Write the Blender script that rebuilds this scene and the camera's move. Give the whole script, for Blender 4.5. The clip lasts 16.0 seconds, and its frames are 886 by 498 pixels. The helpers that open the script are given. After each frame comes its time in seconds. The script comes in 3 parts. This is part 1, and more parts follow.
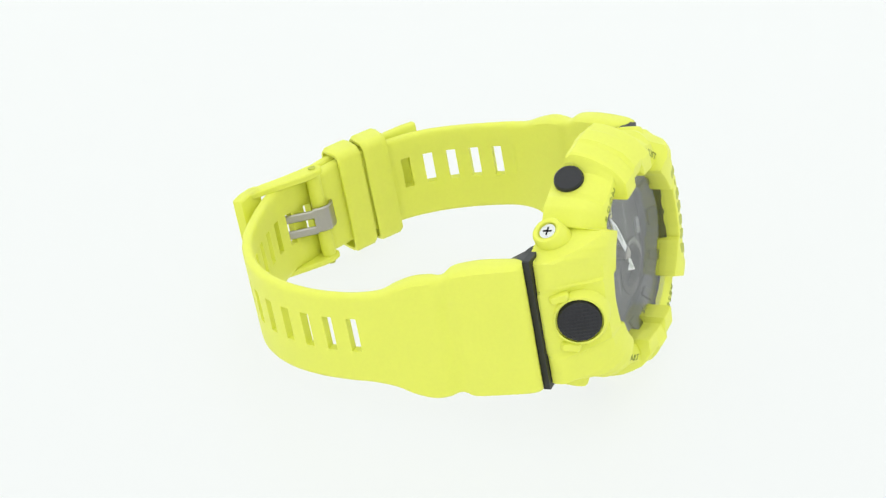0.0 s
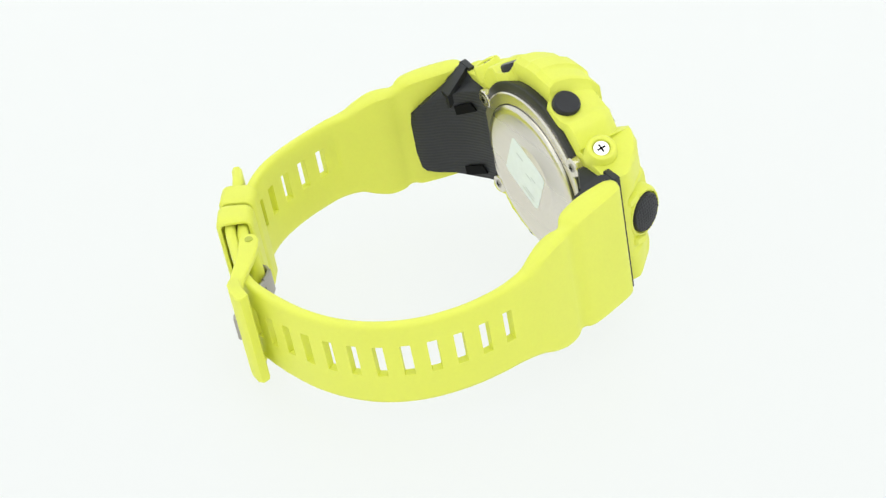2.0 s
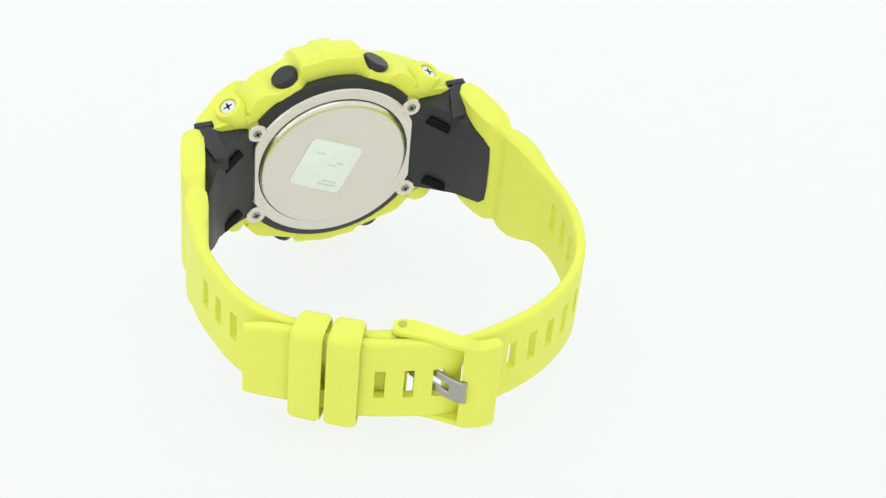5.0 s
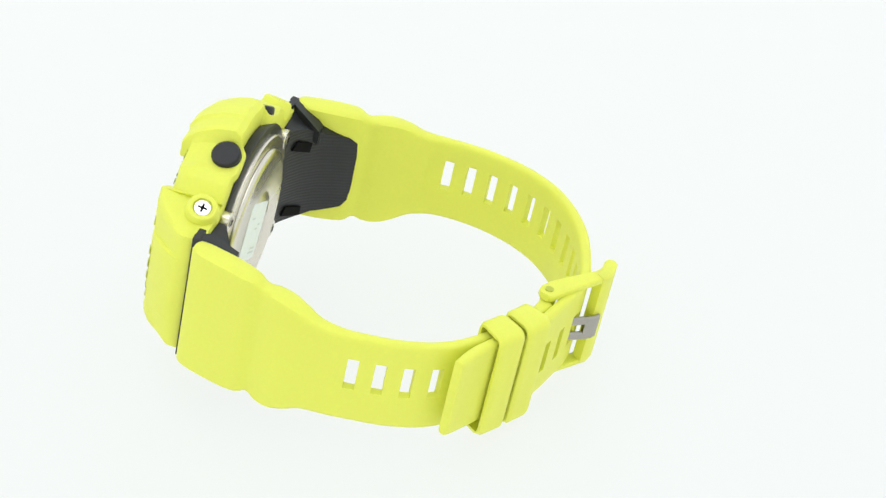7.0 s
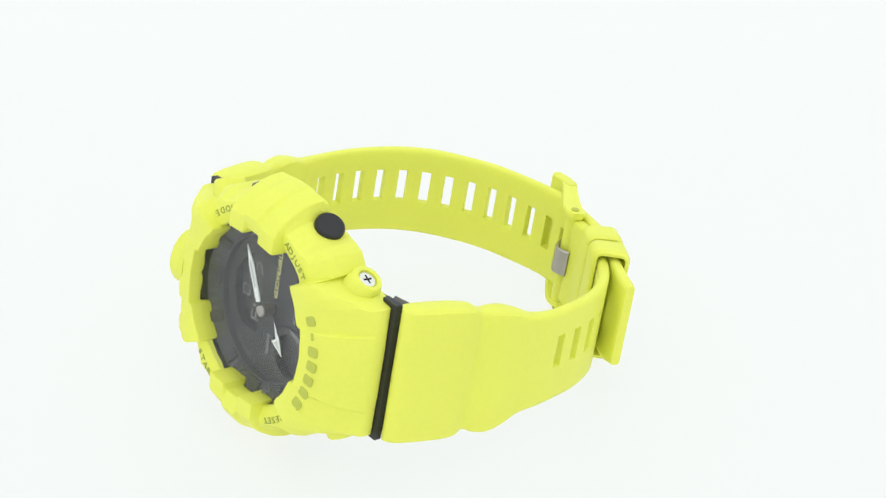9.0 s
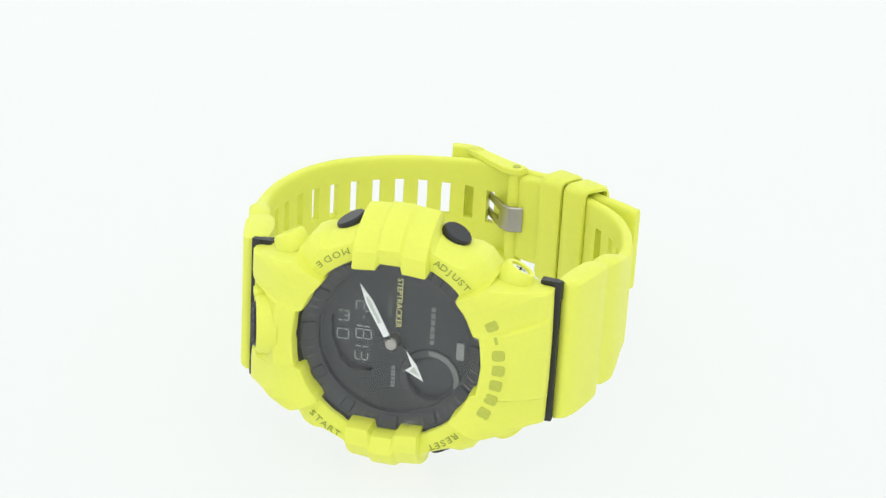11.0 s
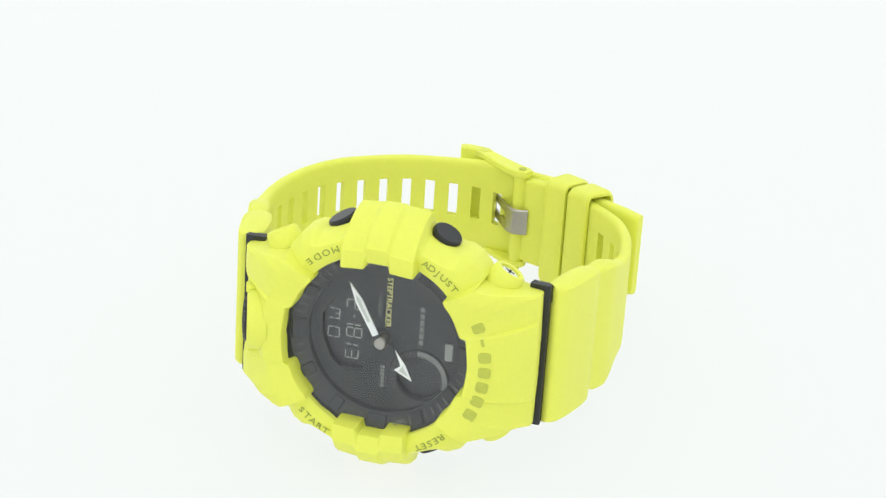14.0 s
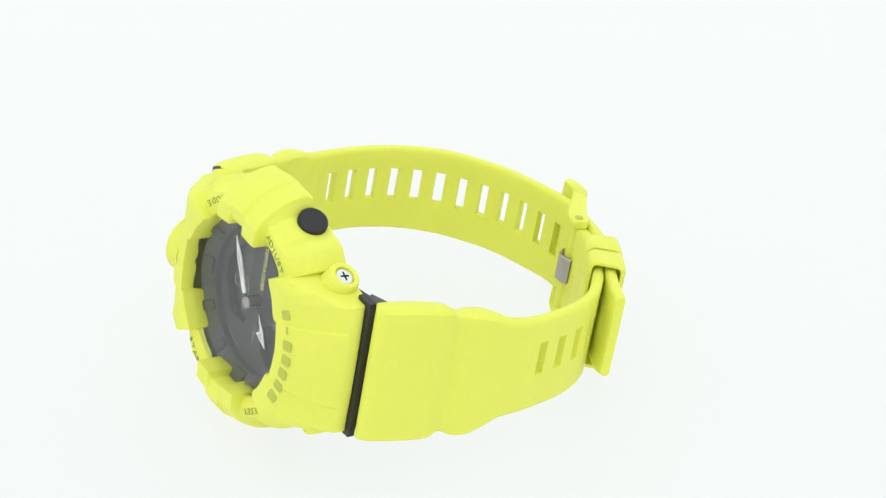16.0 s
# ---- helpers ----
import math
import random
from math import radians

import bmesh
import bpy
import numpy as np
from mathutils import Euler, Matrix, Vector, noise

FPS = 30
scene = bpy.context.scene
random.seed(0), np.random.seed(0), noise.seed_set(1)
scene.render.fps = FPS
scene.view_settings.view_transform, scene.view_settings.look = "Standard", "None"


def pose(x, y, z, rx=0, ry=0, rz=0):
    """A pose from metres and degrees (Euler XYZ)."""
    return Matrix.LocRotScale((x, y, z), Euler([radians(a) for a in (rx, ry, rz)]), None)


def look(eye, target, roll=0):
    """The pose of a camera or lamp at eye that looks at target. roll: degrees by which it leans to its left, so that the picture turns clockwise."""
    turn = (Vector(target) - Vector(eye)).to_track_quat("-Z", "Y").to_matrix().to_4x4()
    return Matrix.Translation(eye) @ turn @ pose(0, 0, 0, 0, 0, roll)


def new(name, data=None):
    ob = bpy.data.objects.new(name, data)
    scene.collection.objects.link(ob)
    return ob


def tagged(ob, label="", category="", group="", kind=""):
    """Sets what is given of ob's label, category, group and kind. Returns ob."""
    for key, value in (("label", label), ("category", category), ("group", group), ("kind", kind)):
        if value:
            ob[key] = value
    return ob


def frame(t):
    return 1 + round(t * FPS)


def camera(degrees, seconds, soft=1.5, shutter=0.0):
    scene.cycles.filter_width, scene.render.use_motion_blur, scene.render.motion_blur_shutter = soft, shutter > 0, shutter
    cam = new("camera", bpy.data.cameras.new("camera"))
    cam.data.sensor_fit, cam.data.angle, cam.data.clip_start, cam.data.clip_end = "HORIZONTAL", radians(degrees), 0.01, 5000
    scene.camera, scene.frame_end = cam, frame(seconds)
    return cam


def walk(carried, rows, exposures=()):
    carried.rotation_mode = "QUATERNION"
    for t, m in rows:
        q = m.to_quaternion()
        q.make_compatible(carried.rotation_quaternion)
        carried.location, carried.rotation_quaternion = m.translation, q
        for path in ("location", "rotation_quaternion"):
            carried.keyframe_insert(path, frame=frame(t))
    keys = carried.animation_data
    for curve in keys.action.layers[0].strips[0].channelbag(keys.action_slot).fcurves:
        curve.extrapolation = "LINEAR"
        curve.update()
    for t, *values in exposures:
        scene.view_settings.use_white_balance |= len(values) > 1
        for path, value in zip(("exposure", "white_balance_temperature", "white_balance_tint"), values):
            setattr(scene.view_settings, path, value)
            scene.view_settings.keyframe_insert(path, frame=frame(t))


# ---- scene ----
from mathutils.bvhtree import BVHTree

# ---------------------------------------------------------------- camera
EYE = (0.00497, -0.32604, 0.22303)
DOWN = radians(32.03)
AIM = (EYE[0], EYE[1] + math.cos(DOWN), EYE[2] - math.sin(DOWN))
cam = camera(23.97, 16.0, soft=1.35)
walk(cam, [(0.0, look(EYE, AIM, 0.39)), (16.0, look(EYE, AIM, 0.39))])

# ---------------------------------------------------------------- light
world = bpy.data.worlds.new("studio")
scene.world = world
world.use_nodes = True
world.node_tree.nodes["Background"].inputs["Color"].default_value = (0.94, 1.0, 0.99, 1)
world.node_tree.nodes["Background"].inputs["Strength"].default_value = 0.66


def softbox(name, eye, target, width, height, watts):
    lamp = bpy.data.lights.new(name, "AREA")
    lamp.shape, lamp.size, lamp.size_y, lamp.energy = "RECTANGLE", width, height, watts
    ob = new(name, lamp)
    ob.matrix_world = look(eye, target)
    return ob


softbox("softbox_top", (0.0, -0.1, 0.75), (0, 0, 0.03), 0.7, 0.7, 1.1)
softbox("softbox_front", (-0.45, -0.6, 0.42), (0, 0, 0.03), 0.45, 0.45, 0.3)
scene.view_settings.exposure = 0.0


# ---------------------------------------------------------------- materials
def material(name, colour, rough=0.5, metal=0.0, vary=0.06, grain=1500.0, bump=0.05, spec=0.5, emit=0.0, brushed=False, soft=0.0, ribs=0.0):
    m = bpy.data.materials.new(name)
    m.use_nodes = True
    t = m.node_tree
    b = t.nodes["Principled BSDF"]
    co = t.nodes.new("ShaderNodeTexCoord")
    src = co.outputs["Object"]
    if brushed:
        mp = t.nodes.new("ShaderNodeMapping")
        mp.inputs["Scale"].default_value = (0.12, 1.0, 1.0)
        t.links.new(src, mp.inputs["Vector"])
        src = mp.outputs["Vector"]
    fine = t.nodes.new("ShaderNodeTexNoise")
    fine.inputs["Scale"].default_value, fine.inputs["Detail"].default_value = grain, 3
    wide = t.nodes.new("ShaderNodeTexNoise")
    wide.inputs["Scale"].default_value, wide.inputs["Detail"].default_value = 90.0, 2
    t.links.new(src, fine.inputs["Vector"])
    t.links.new(src, wide.inputs["Vector"])
    add = t.nodes.new("ShaderNodeMath")
    add.operation = "ADD"
    t.links.new(fine.outputs["Fac"], add.inputs[0])
    t.links.new(wide.outputs["Fac"], add.inputs[1])
    ramp = t.nodes.new("ShaderNodeMapRange")
    ramp.inputs["From Min"].default_value, ramp.inputs["From Max"].default_value = 0.5, 1.5
    ramp.inputs["To Min"].default_value, ramp.inputs["To Max"].default_value = 1 - vary, 1 + vary
    t.links.new(add.outputs[0], ramp.inputs["Value"])
    mul = t.nodes.new("ShaderNodeVectorMath")
    mul.operation = "SCALE"
    mul.inputs[0].default_value = colour
    t.links.new(ramp.outputs[0], mul.inputs["Scale"])
    t.links.new(mul.outputs[0], b.inputs["Base Color"])
    rr = t.nodes.new("ShaderNodeMapRange")
    rr.inputs["To Min"].default_value, rr.inputs["To Max"].default_value = max(0.02, rough - 0.07), rough + 0.07
    t.links.new(wide.outputs["Fac"], rr.inputs["Value"])
    t.links.new(rr.outputs[0], b.inputs["Roughness"])
    b.inputs["Metallic"].default_value = metal
    b.inputs["Specular IOR Level"].default_value = spec
    if bump:
        bp = t.nodes.new("ShaderNodeBump")
        bp.inputs["Strength"].default_value, bp.inputs["Distance"].default_value = bump, 0.0001
        t.links.new(fine.outputs["Fac"], bp.inputs["Height"])
        t.links.new(bp.outputs["Normal"], b.inputs["Normal"])
    if soft:
        b.inputs["Subsurface Weight"].default_value, b.inputs["Subsurface Scale"].default_value = soft, 0.0012
        b.inputs["Subsurface Radius"].default_value = (1.0, 1.0, 0.35)
    if ribs:
        wave = t.nodes.new("ShaderNodeTexWave")
        wave.bands_direction = "Z"
        wave.inputs["Scale"].default_value = ribs
        t.links.new(co.outputs["Object"], wave.inputs["Vector"])
        rb = t.nodes.new("ShaderNodeBump")
        rb.inputs["Strength"].default_value, rb.inputs["Distance"].default_value = 0.35, 0.0001
        t.links.new(wave.outputs["Fac"], rb.inputs["Height"])
        t.links.new(rb.outputs["Normal"], b.inputs["Normal"])
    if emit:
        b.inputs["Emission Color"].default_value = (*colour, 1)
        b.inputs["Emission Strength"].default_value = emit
    return m


LIME = material("lime_resin", (0.79, 0.82, 0.117), 0.5, vary=0.025, bump=0.08, spec=0.35, soft=0.22)
BLACK = material("black_resin", (0.022, 0.023, 0.027), 0.42, vary=0.15, bump=0.08, spec=0.45)
RUBBER = material("black_rubber", (0.018, 0.018, 0.022), 0.36, vary=0.15, bump=0.1, spec=0.4)
STEEL = material("brushed_steel", (0.74, 0.70, 0.62), 0.27, 1.0, vary=0.035, bump=0.02, brushed=True)
SATIN = material("satin_steel", (0.42, 0.40, 0.37), 0.36, 1.0, vary=0.06, bump=0.05)
CHROME = material("screw_steel", (0.86, 0.86, 0.84), 0.22, 1.0, vary=0.04, bump=0.02)
# Near-black that paints the shade inside notches and screw slots.
DARK = material("recess_shade_black", (0.006, 0.006, 0.007), 0.7, vary=0.1, bump=0.02, spec=0.1)
RIBBED = material("ribbed_black_resin", (0.022, 0.023, 0.027), 0.42, vary=0.15, spec=0.4, ribs=450.0)
# Dial, flange and display blacks are lifted to carry part of the glass's reflection.
DIAL = material("dial_black", (0.038, 0.041, 0.047), 0.5, vary=0.03, bump=0.0, spec=0.3)
FLANGE = material("flange_black", (0.030, 0.032, 0.037), 0.38, vary=0.1, bump=0.03, spec=0.4)
LCD = material("lcd_black", (0.034, 0.037, 0.044), 0.35, vary=0.06, bump=0.0)
DIGIT = material("lcd_grey", (0.32, 0.34, 0.34), 0.5, vary=0.05, bump=0.0)
PRINT = material("print_grey", (0.30, 0.31, 0.32), 0.5, vary=0.08, bump=0.0)
PRINT_DIM = material("print_dim_grey", (0.11, 0.115, 0.12), 0.5, vary=0.08, bump=0.0)
PRINT_MID = material("print_mid_grey", (0.19, 0.195, 0.20), 0.5, vary=0.08, bump=0.0)
PRINT_LIME = material("print_yellow", (0.72, 0.70, 0.30), 0.5, vary=0.06, bump=0.0)
OLIVE = material("engraved_olive", (0.31, 0.36, 0.055), 0.6, vary=0.1, bump=0.0)
OLIVE_LIGHT = material("light_olive_engraving_and_shade", (0.50, 0.54, 0.07), 0.6, vary=0.1, bump=0.0)
MARK = material("mark_grey", (0.26, 0.27, 0.28), 0.5, vary=0.05, bump=0.0)
WHITE = material("hand_white", (0.9, 0.92, 0.92), 0.35, vary=0.03, bump=0.0)
LUME = material("hand_lume", (0.58, 0.62, 0.58), 0.6, vary=0.04, bump=0.02)
STICKER = material("sticker_white", (0.84, 0.90, 0.91), 0.35, vary=0.07, grain=600, bump=0.04)
STICKER_INK = material("sticker_grey", (0.66, 0.71, 0.72), 0.5, vary=0.1, bump=0.0)
# Low base colour plus added emission: the table's overexposed white is its own glow.
TABLE = material("glowing_white_acrylic", (0.100, 0.103, 0.1017), 0.5, vary=0.01, grain=300, bump=0.0, emit=7.98, spec=0.15)
# Emission added so the sweep shows overexposed without lamps aimed at it.
SWEEP = material("glowing_white_backdrop", (0.518, 0.535, 0.53), 0.8, vary=0.01, grain=60, bump=0.0, emit=0.89)

GLASS = bpy.data.materials.new("mineral_glass")
GLASS.use_nodes = True
gt = GLASS.node_tree
gt.nodes.remove(gt.nodes["Principled BSDF"])
clear, gloss, blend = gt.nodes.new("ShaderNodeBsdfTransparent"), gt.nodes.new("ShaderNodeBsdfGlossy"), gt.nodes.new("ShaderNodeMixShader")
gloss.inputs["Roughness"].default_value = 0.03
facing, power, scaled = gt.nodes.new("ShaderNodeLayerWeight"), gt.nodes.new("ShaderNodeMath"), gt.nodes.new("ShaderNodeMath")
facing.inputs["Blend"].default_value = 0.5
power.operation, scaled.operation = "POWER", "MULTIPLY_ADD"
power.inputs[1].default_value, scaled.inputs[1].default_value, scaled.inputs[2].default_value = 5.0, 0.965, 0.034
gt.links.new(facing.outputs["Facing"], power.inputs[0])
gt.links.new(power.outputs[0], scaled.inputs[0])
gt.links.new(scaled.outputs[0], blend.inputs["Fac"])
gt.links.new(clear.outputs[0], blend.inputs[1])
gt.links.new(gloss.outputs[0], blend.inputs[2])
gt.links.new(blend.outputs[0], gt.nodes["Material Output"].inputs["Surface"])

MM = 0.001


# ---------------------------------------------------------------- mesh helpers
def part(name, bm, mat, parent=None, label="", smooth=True, angle=38):
    """One mesh from a bmesh in millimetres, under its thing."""
    bmesh.ops.remove_doubles(bm, verts=bm.verts, dist=0.002)
    bmesh.ops.recalc_face_normals(bm, faces=bm.faces)
    bmesh.ops.scale(bm, vec=(MM, MM, MM), verts=bm.verts)
    me = bpy.data.meshes.new(name)
    for f in bm.faces:
        f.smooth = smooth
    if smooth:
        for e in bm.edges:
            if len(e.link_faces) == 2 and e.calc_face_angle(0) > radians(angle):
                e.smooth = False
    bm.to_mesh(me)
    bm.free()
    me.materials.append(mat)
    ob = new(name, me)
    ob.parent = parent
    if label:
        tagged(ob, label)
    return ob


def basis(origin, normal, up=(0, 0, 1)):
    """A frame whose z is normal and whose y leans to up."""
    n = Vector(normal).normalized()
    x = Vector(up).cross(n).normalized()
    y = n.cross(x)
    return Matrix.Translation(origin) @ Matrix((x, y, n)).transposed().to_4x4()


def lathe(bm, m, rings, seg=48, squash=1.0):
    """A turned solid: rings of (radius, height) along the z of m, closed at both ends."""
    loops = []
    rings = list(rings)
    if rings[-1][0] > 0.4:
        rings.append((rings[-1][0] * 0.97, rings[-1][1]))
    for r, h in rings:
        loops.append([bm.verts.new(m @ Vector((r * math.cos(a), squash * r * math.sin(a), h)))
                      for a in (2 * math.pi * i / seg for i in range(seg))])
    for a, b in zip(loops, loops[1:]):
        for i in range(seg):
            bm.faces.new((a[i], a[(i + 1) % seg], b[(i + 1) % seg], b[i]))
    bm.faces.new(loops[0][::-1])
    bm.faces.new(loops[-1])
    return bm


def prism(bm, m, outline, low, high, bevel=0.0):
    """A plate with the given outline in m's xy, from low to high, its top edge bevelled."""
    mid = Vector((sum(p[0] for p in outline) / len(outline), sum(p[1] for p in outline) / len(outline)))
    rows = [(low, 0.0), (high - bevel, 0.0), (high, bevel)] if bevel else [(low, 0.0), (high, 0.0)]
    loops = []
    for h, inset in rows:
        loop = []
        for p in outline:
            v = Vector(p)
            d = v - mid
            if inset and d.length > 1e-6:
                v = v - d.normalized() * inset
            loop.append(bm.verts.new(m @ Vector((v.x, v.y, h))))
        loops.append(loop)
    n = len(outline)
    for a, b in zip(loops, loops[1:]):
        for i in range(n):
            bm.faces.new((a[i], a[(i + 1) % n], b[(i + 1) % n], b[i]))
    bm.faces.new(loops[0][::-1])
    bm.faces.new(loops[-1])
    return bm


def rounded(w, h, r, seg=5):
    out = []
    for cx, cy, a0 in ((w / 2 - r, h / 2 - r, 0), (-w / 2 + r, h / 2 - r, 90), (-w / 2 + r, -h / 2 + r, 180), (w / 2 - r, -h / 2 + r, 270)):
        for i in range(seg + 1):
            a = radians(a0 + 90 * i / seg)
            out.append((cx + r * math.cos(a), cy + r * math.sin(a)))
    return out


UPRIGHT = Matrix(((1, 0, 0, 0), (0, 0, -1, 0), (0, 1, 0, 0), (0, 0, 0, 1)))  # x right, y up, facing the front


def glyphs(text, size, depth=0.06, align="CENTER", bold=0.0):
    """The built-in font as a bmesh, in millimetres, in its own xy plane."""
    cu = bpy.data.curves.new("text", "FONT")
    cu.body, cu.size, cu.extrude, cu.align_x, cu.align_y, cu.resolution_u = text, size, depth, align, "CENTER", 3
    cu.offset = bold
    ob = new("text", cu)
    me = bpy.data.meshes.new_from_object(ob.evaluated_get(bpy.context.evaluated_depsgraph_get()))
    bpy.data.objects.remove(ob)
    bpy.data.curves.remove(cu)
    bm = bmesh.new()
    bm.from_mesh(me)
    bpy.data.meshes.remove(me)
    return bm


def lettering(name, text, size, m, mat, parent, label="", stretch=1.0, bold=0.0):
    bm = glyphs(text, size, bold=bold)
    bmesh.ops.transform(bm, matrix=m @ Matrix.Diagonal((stretch, 1, 1, 1)), verts=bm.verts)
    return part(name, bm, mat, parent, label, smooth=False)


def arc_lettering(name, text, size, radius, first, last, outward, seat, mat, parent, label=""):
    """Letters one by one along a circle on the face, from one angle to another. Degrees, 0 at +x, 90 at the top. seat gives the frame of each."""
    whole = bmesh.new()
    for i, ch in enumerate(text):
        deg = first + (last - first) * i / (len(text) - 1)
        a = radians(deg)
        up = Vector((math.cos(a), 0, math.sin(a))) * (1 if outward else -1)
        bm = glyphs(ch, size)
        bmesh.ops.transform(bm, matrix=seat(radius, deg, up) @ Matrix.Diagonal((1.2, 1, 1, 1)), verts=bm.verts)
        me = bpy.data.meshes.new("glyph")
        bm.to_mesh(me)
        bm.free()
        whole.from_mesh(me)
        bpy.data.meshes.remove(me)
    return part(name, whole, mat, parent, label, smooth=False)


# ---------------------------------------------------------------- the studio
def studio():
    # The table top glows by itself, which also washes out contact shade.
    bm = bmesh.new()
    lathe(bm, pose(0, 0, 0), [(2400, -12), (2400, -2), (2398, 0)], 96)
    tagged(part("ground", bm, TABLE, None), "white acrylic shooting table with added glow, spotless", "table", kind="structure")
    # A closed glowing shell, standing in for the studio's bright surround.
    bm = bmesh.new()
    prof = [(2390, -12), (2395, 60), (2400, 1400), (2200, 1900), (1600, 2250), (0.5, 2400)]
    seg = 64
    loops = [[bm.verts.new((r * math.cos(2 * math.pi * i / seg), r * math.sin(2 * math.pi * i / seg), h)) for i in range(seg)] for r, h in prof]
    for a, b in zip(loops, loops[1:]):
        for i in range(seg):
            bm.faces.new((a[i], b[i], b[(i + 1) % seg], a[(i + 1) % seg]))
    tagged(part("backdrop", bm, SWEEP, None), "white curved studio backdrop, overexposed by added glow", "backdrop", kind="structure")


studio()

# ---------------------------------------------------------------- the watch
# Its own space, in millimetres: x towards 12 o'clock, z towards 9 o'clock, the dial faces -y, the strap runs back along y.
watch = new("wristwatch")
watch.empty_display_size = 0.01
tagged(watch, "lime yellow resin sports watch, strap buckled, standing on its side", "watch")


# the bezel: spokes of one quadrant, from the top claw to the middle of the side plate.
# inner x, z; outer x, z; front height at the inner edge, a third, two thirds and the outer edge; the back
SPOKES = [
    (0.0, 15.5, 0.0, 23.5, -4.1, -4.8, -2.85, 2.8, 6.2),
    (1.8, 15.5, 1.7, 23.5, -4.1, -4.8, -2.85, 2.8, 6.2),
    (2.0, 15.1, 1.95, 23.35, -4.3, -4.75, -2.7, 3.0, 6.2),
    (2.3, 14.5, 2.4, 23.2, -4.7, -4.6, -2.5, 3.2, 6.2),
    (5.8, 14.2, 5.7, 22.9, -4.7, -4.6, -2.4, 3.2, 6.2),
    (6.2, 14.2, 6.15, 22.6, -4.6, -4.5, -2.3, 3.2, 6.2),
    (6.35, 14.8, 6.5, 20.6, -2.2, -2.7, -2.4, 1.2, 6.8),
    (7.0, 14.5, 7.0, 19.6, -2.1, -2.7, -2.5, 1.4, 7.6),
    (8.7, 13.5, 9.4, 18.6, -2.1, -2.7, -2.5, 1.2, 7.8),
    (9.6, 12.9, 11.4, 17.9, -2.1, -2.7, -2.5, 1.2, 7.8),
    (10.2, 12.4, 13.2, 17.9, -2.1, -2.7, -2.4, 0.6, 7.4),
    (10.8, 11.9, 15.0, 17.0, -2.1, -2.7, -1.8, 0.6, 7.5),
    (11.5, 11.2, 17.0, 14.4, -2.3, -2.7, -1.4, 1.2, 7.5),
    (11.3, 10.9, 16.4, 13.6, -4.12, -4.31, -4.39, -3.58, 7.5),
    (11.7, 10.1, 17.6, 13.3, -4.14, -4.34, -4.29, -3.36, 7.5),
    (12.6, 9.1, 21.0, 12.7, -4.18, -4.3, -3.68, -1.2, 7.5),
    (13.4, 7.9, 24.0, 12.0, -4.22, -4.05, -2.19, 1.92, 7.5),
    (14.2, 6.1, 25.9, 11.9, -4.26, -3.6, -0.4, 3.6, 6.0),
    (14.6, 5.3, 26.0, 7.3, -4.28, -3.5, -0.25, 3.7, 6.0),
    (15.6, 5.0, 26.0, 6.9, -4.2, -3.45, -0.95, 3.1, 6.0),
    (15.9, 3.0, 26.1, 4.4, -4.16, -3.4, -0.9, 3.1, 6.0),
    (16.2, 0.0, 26.1, 0.0, -4.11, -3.35, -0.85, 3.1, 6.0),
]


def bezel_spokes():
    quad = []
    for a, b in zip(SPOKES, SPOKES[1:]):
        n = 6
        for i in range(n):
            u = i / n
            quad.append([p + (q - p) * u for p, q in zip(a, b)])
    quad.append(list(SPOKES[-1]))
    right = quad + [[p[0], -p[1], p[2], -p[3], *p[4:]] for p in quad[-2::-1]]
    left = []
    for p in right[-2:0:-1]:
        # the 6 o'clock plate is dished towards its button
        dish = min(1.0, max(0.0, (7.6 - abs(p[3])) / 1.6)) if p[2] > 20 else 0.0
        left.append([-p[0], p[1], -p[2], p[3], p[4], p[5] + (-3.7 - p[5]) * dish, p[6] + (1.0 - p[6]) * dish, p[7] + (5.2 - p[7]) * dish, p[8]])
    return right + left


def bezel():
    bm = bmesh.new()
    loops = []
    for ax, az, bx, bz, h0, h1, h2, h3, yb in bezel_spokes():
        a, b = Vector((ax, az)), Vector((bx, bz))
        out = (b - a).normalized()
        size = (b - a).length
        back = b.normalized() * 18.7
        tuck, lean = (0.6, 0.1) if abs(bx) < 6.4 else (0.0, 0.0)  # the claws narrow behind

        def at(q, y, shift=0.0):
            p = a + (b - a) * q + out * shift
            return bm.verts.new((p.x, y, p.y))

        loop = [at(0, 1.6), at(0, h0 + 0.35), at(0, h0 + 0.1, 0.12), at(0, h0, 0.4), at(0.2, (h0 + 2 * h1) / 3), at(0.36, h1), at(0.52, (h1 + h2) / 2 - 0.15),
                at(0.68, h2), at(0.82, h2 + (h3 - h2) * 0.36), at(0.93, h2 + (h3 - h2) * 0.72), at(1, h3, -0.12 - lean), at(1, h3 + 0.7, -0.7 * lean), at(1, h3 + (yb - h3) * 0.6), at(1, yb - 0.5, -tuck), at(1, yb - 0.12, -0.15 - tuck), at(1, yb, -0.5 - tuck),
                bm.verts.new((back.x, yb, back.y)), bm.verts.new((back.x * 0.99, yb - 2, back.y * 0.99)), bm.verts.new((back.x * 0.9, 1.6, back.y * 0.9))]
        loops.append(loop)
    n = len(loops[0])
    for a, b in zip(loops, loops[1:] + loops[:1]):
        for i in range(n):
            bm.faces.new((a[i], a[(i + 1) % n], b[(i + 1) % n], b[i]))
    bmesh.ops.recalc_face_normals(bm, faces=bm.faces)
    return BVHTree.FromBMesh(bm), part("bezel", bm, LIME, watch, "lime yellow moulded resin bezel with four claws", angle=28)


BEZEL_SKIN, bez = bezel()


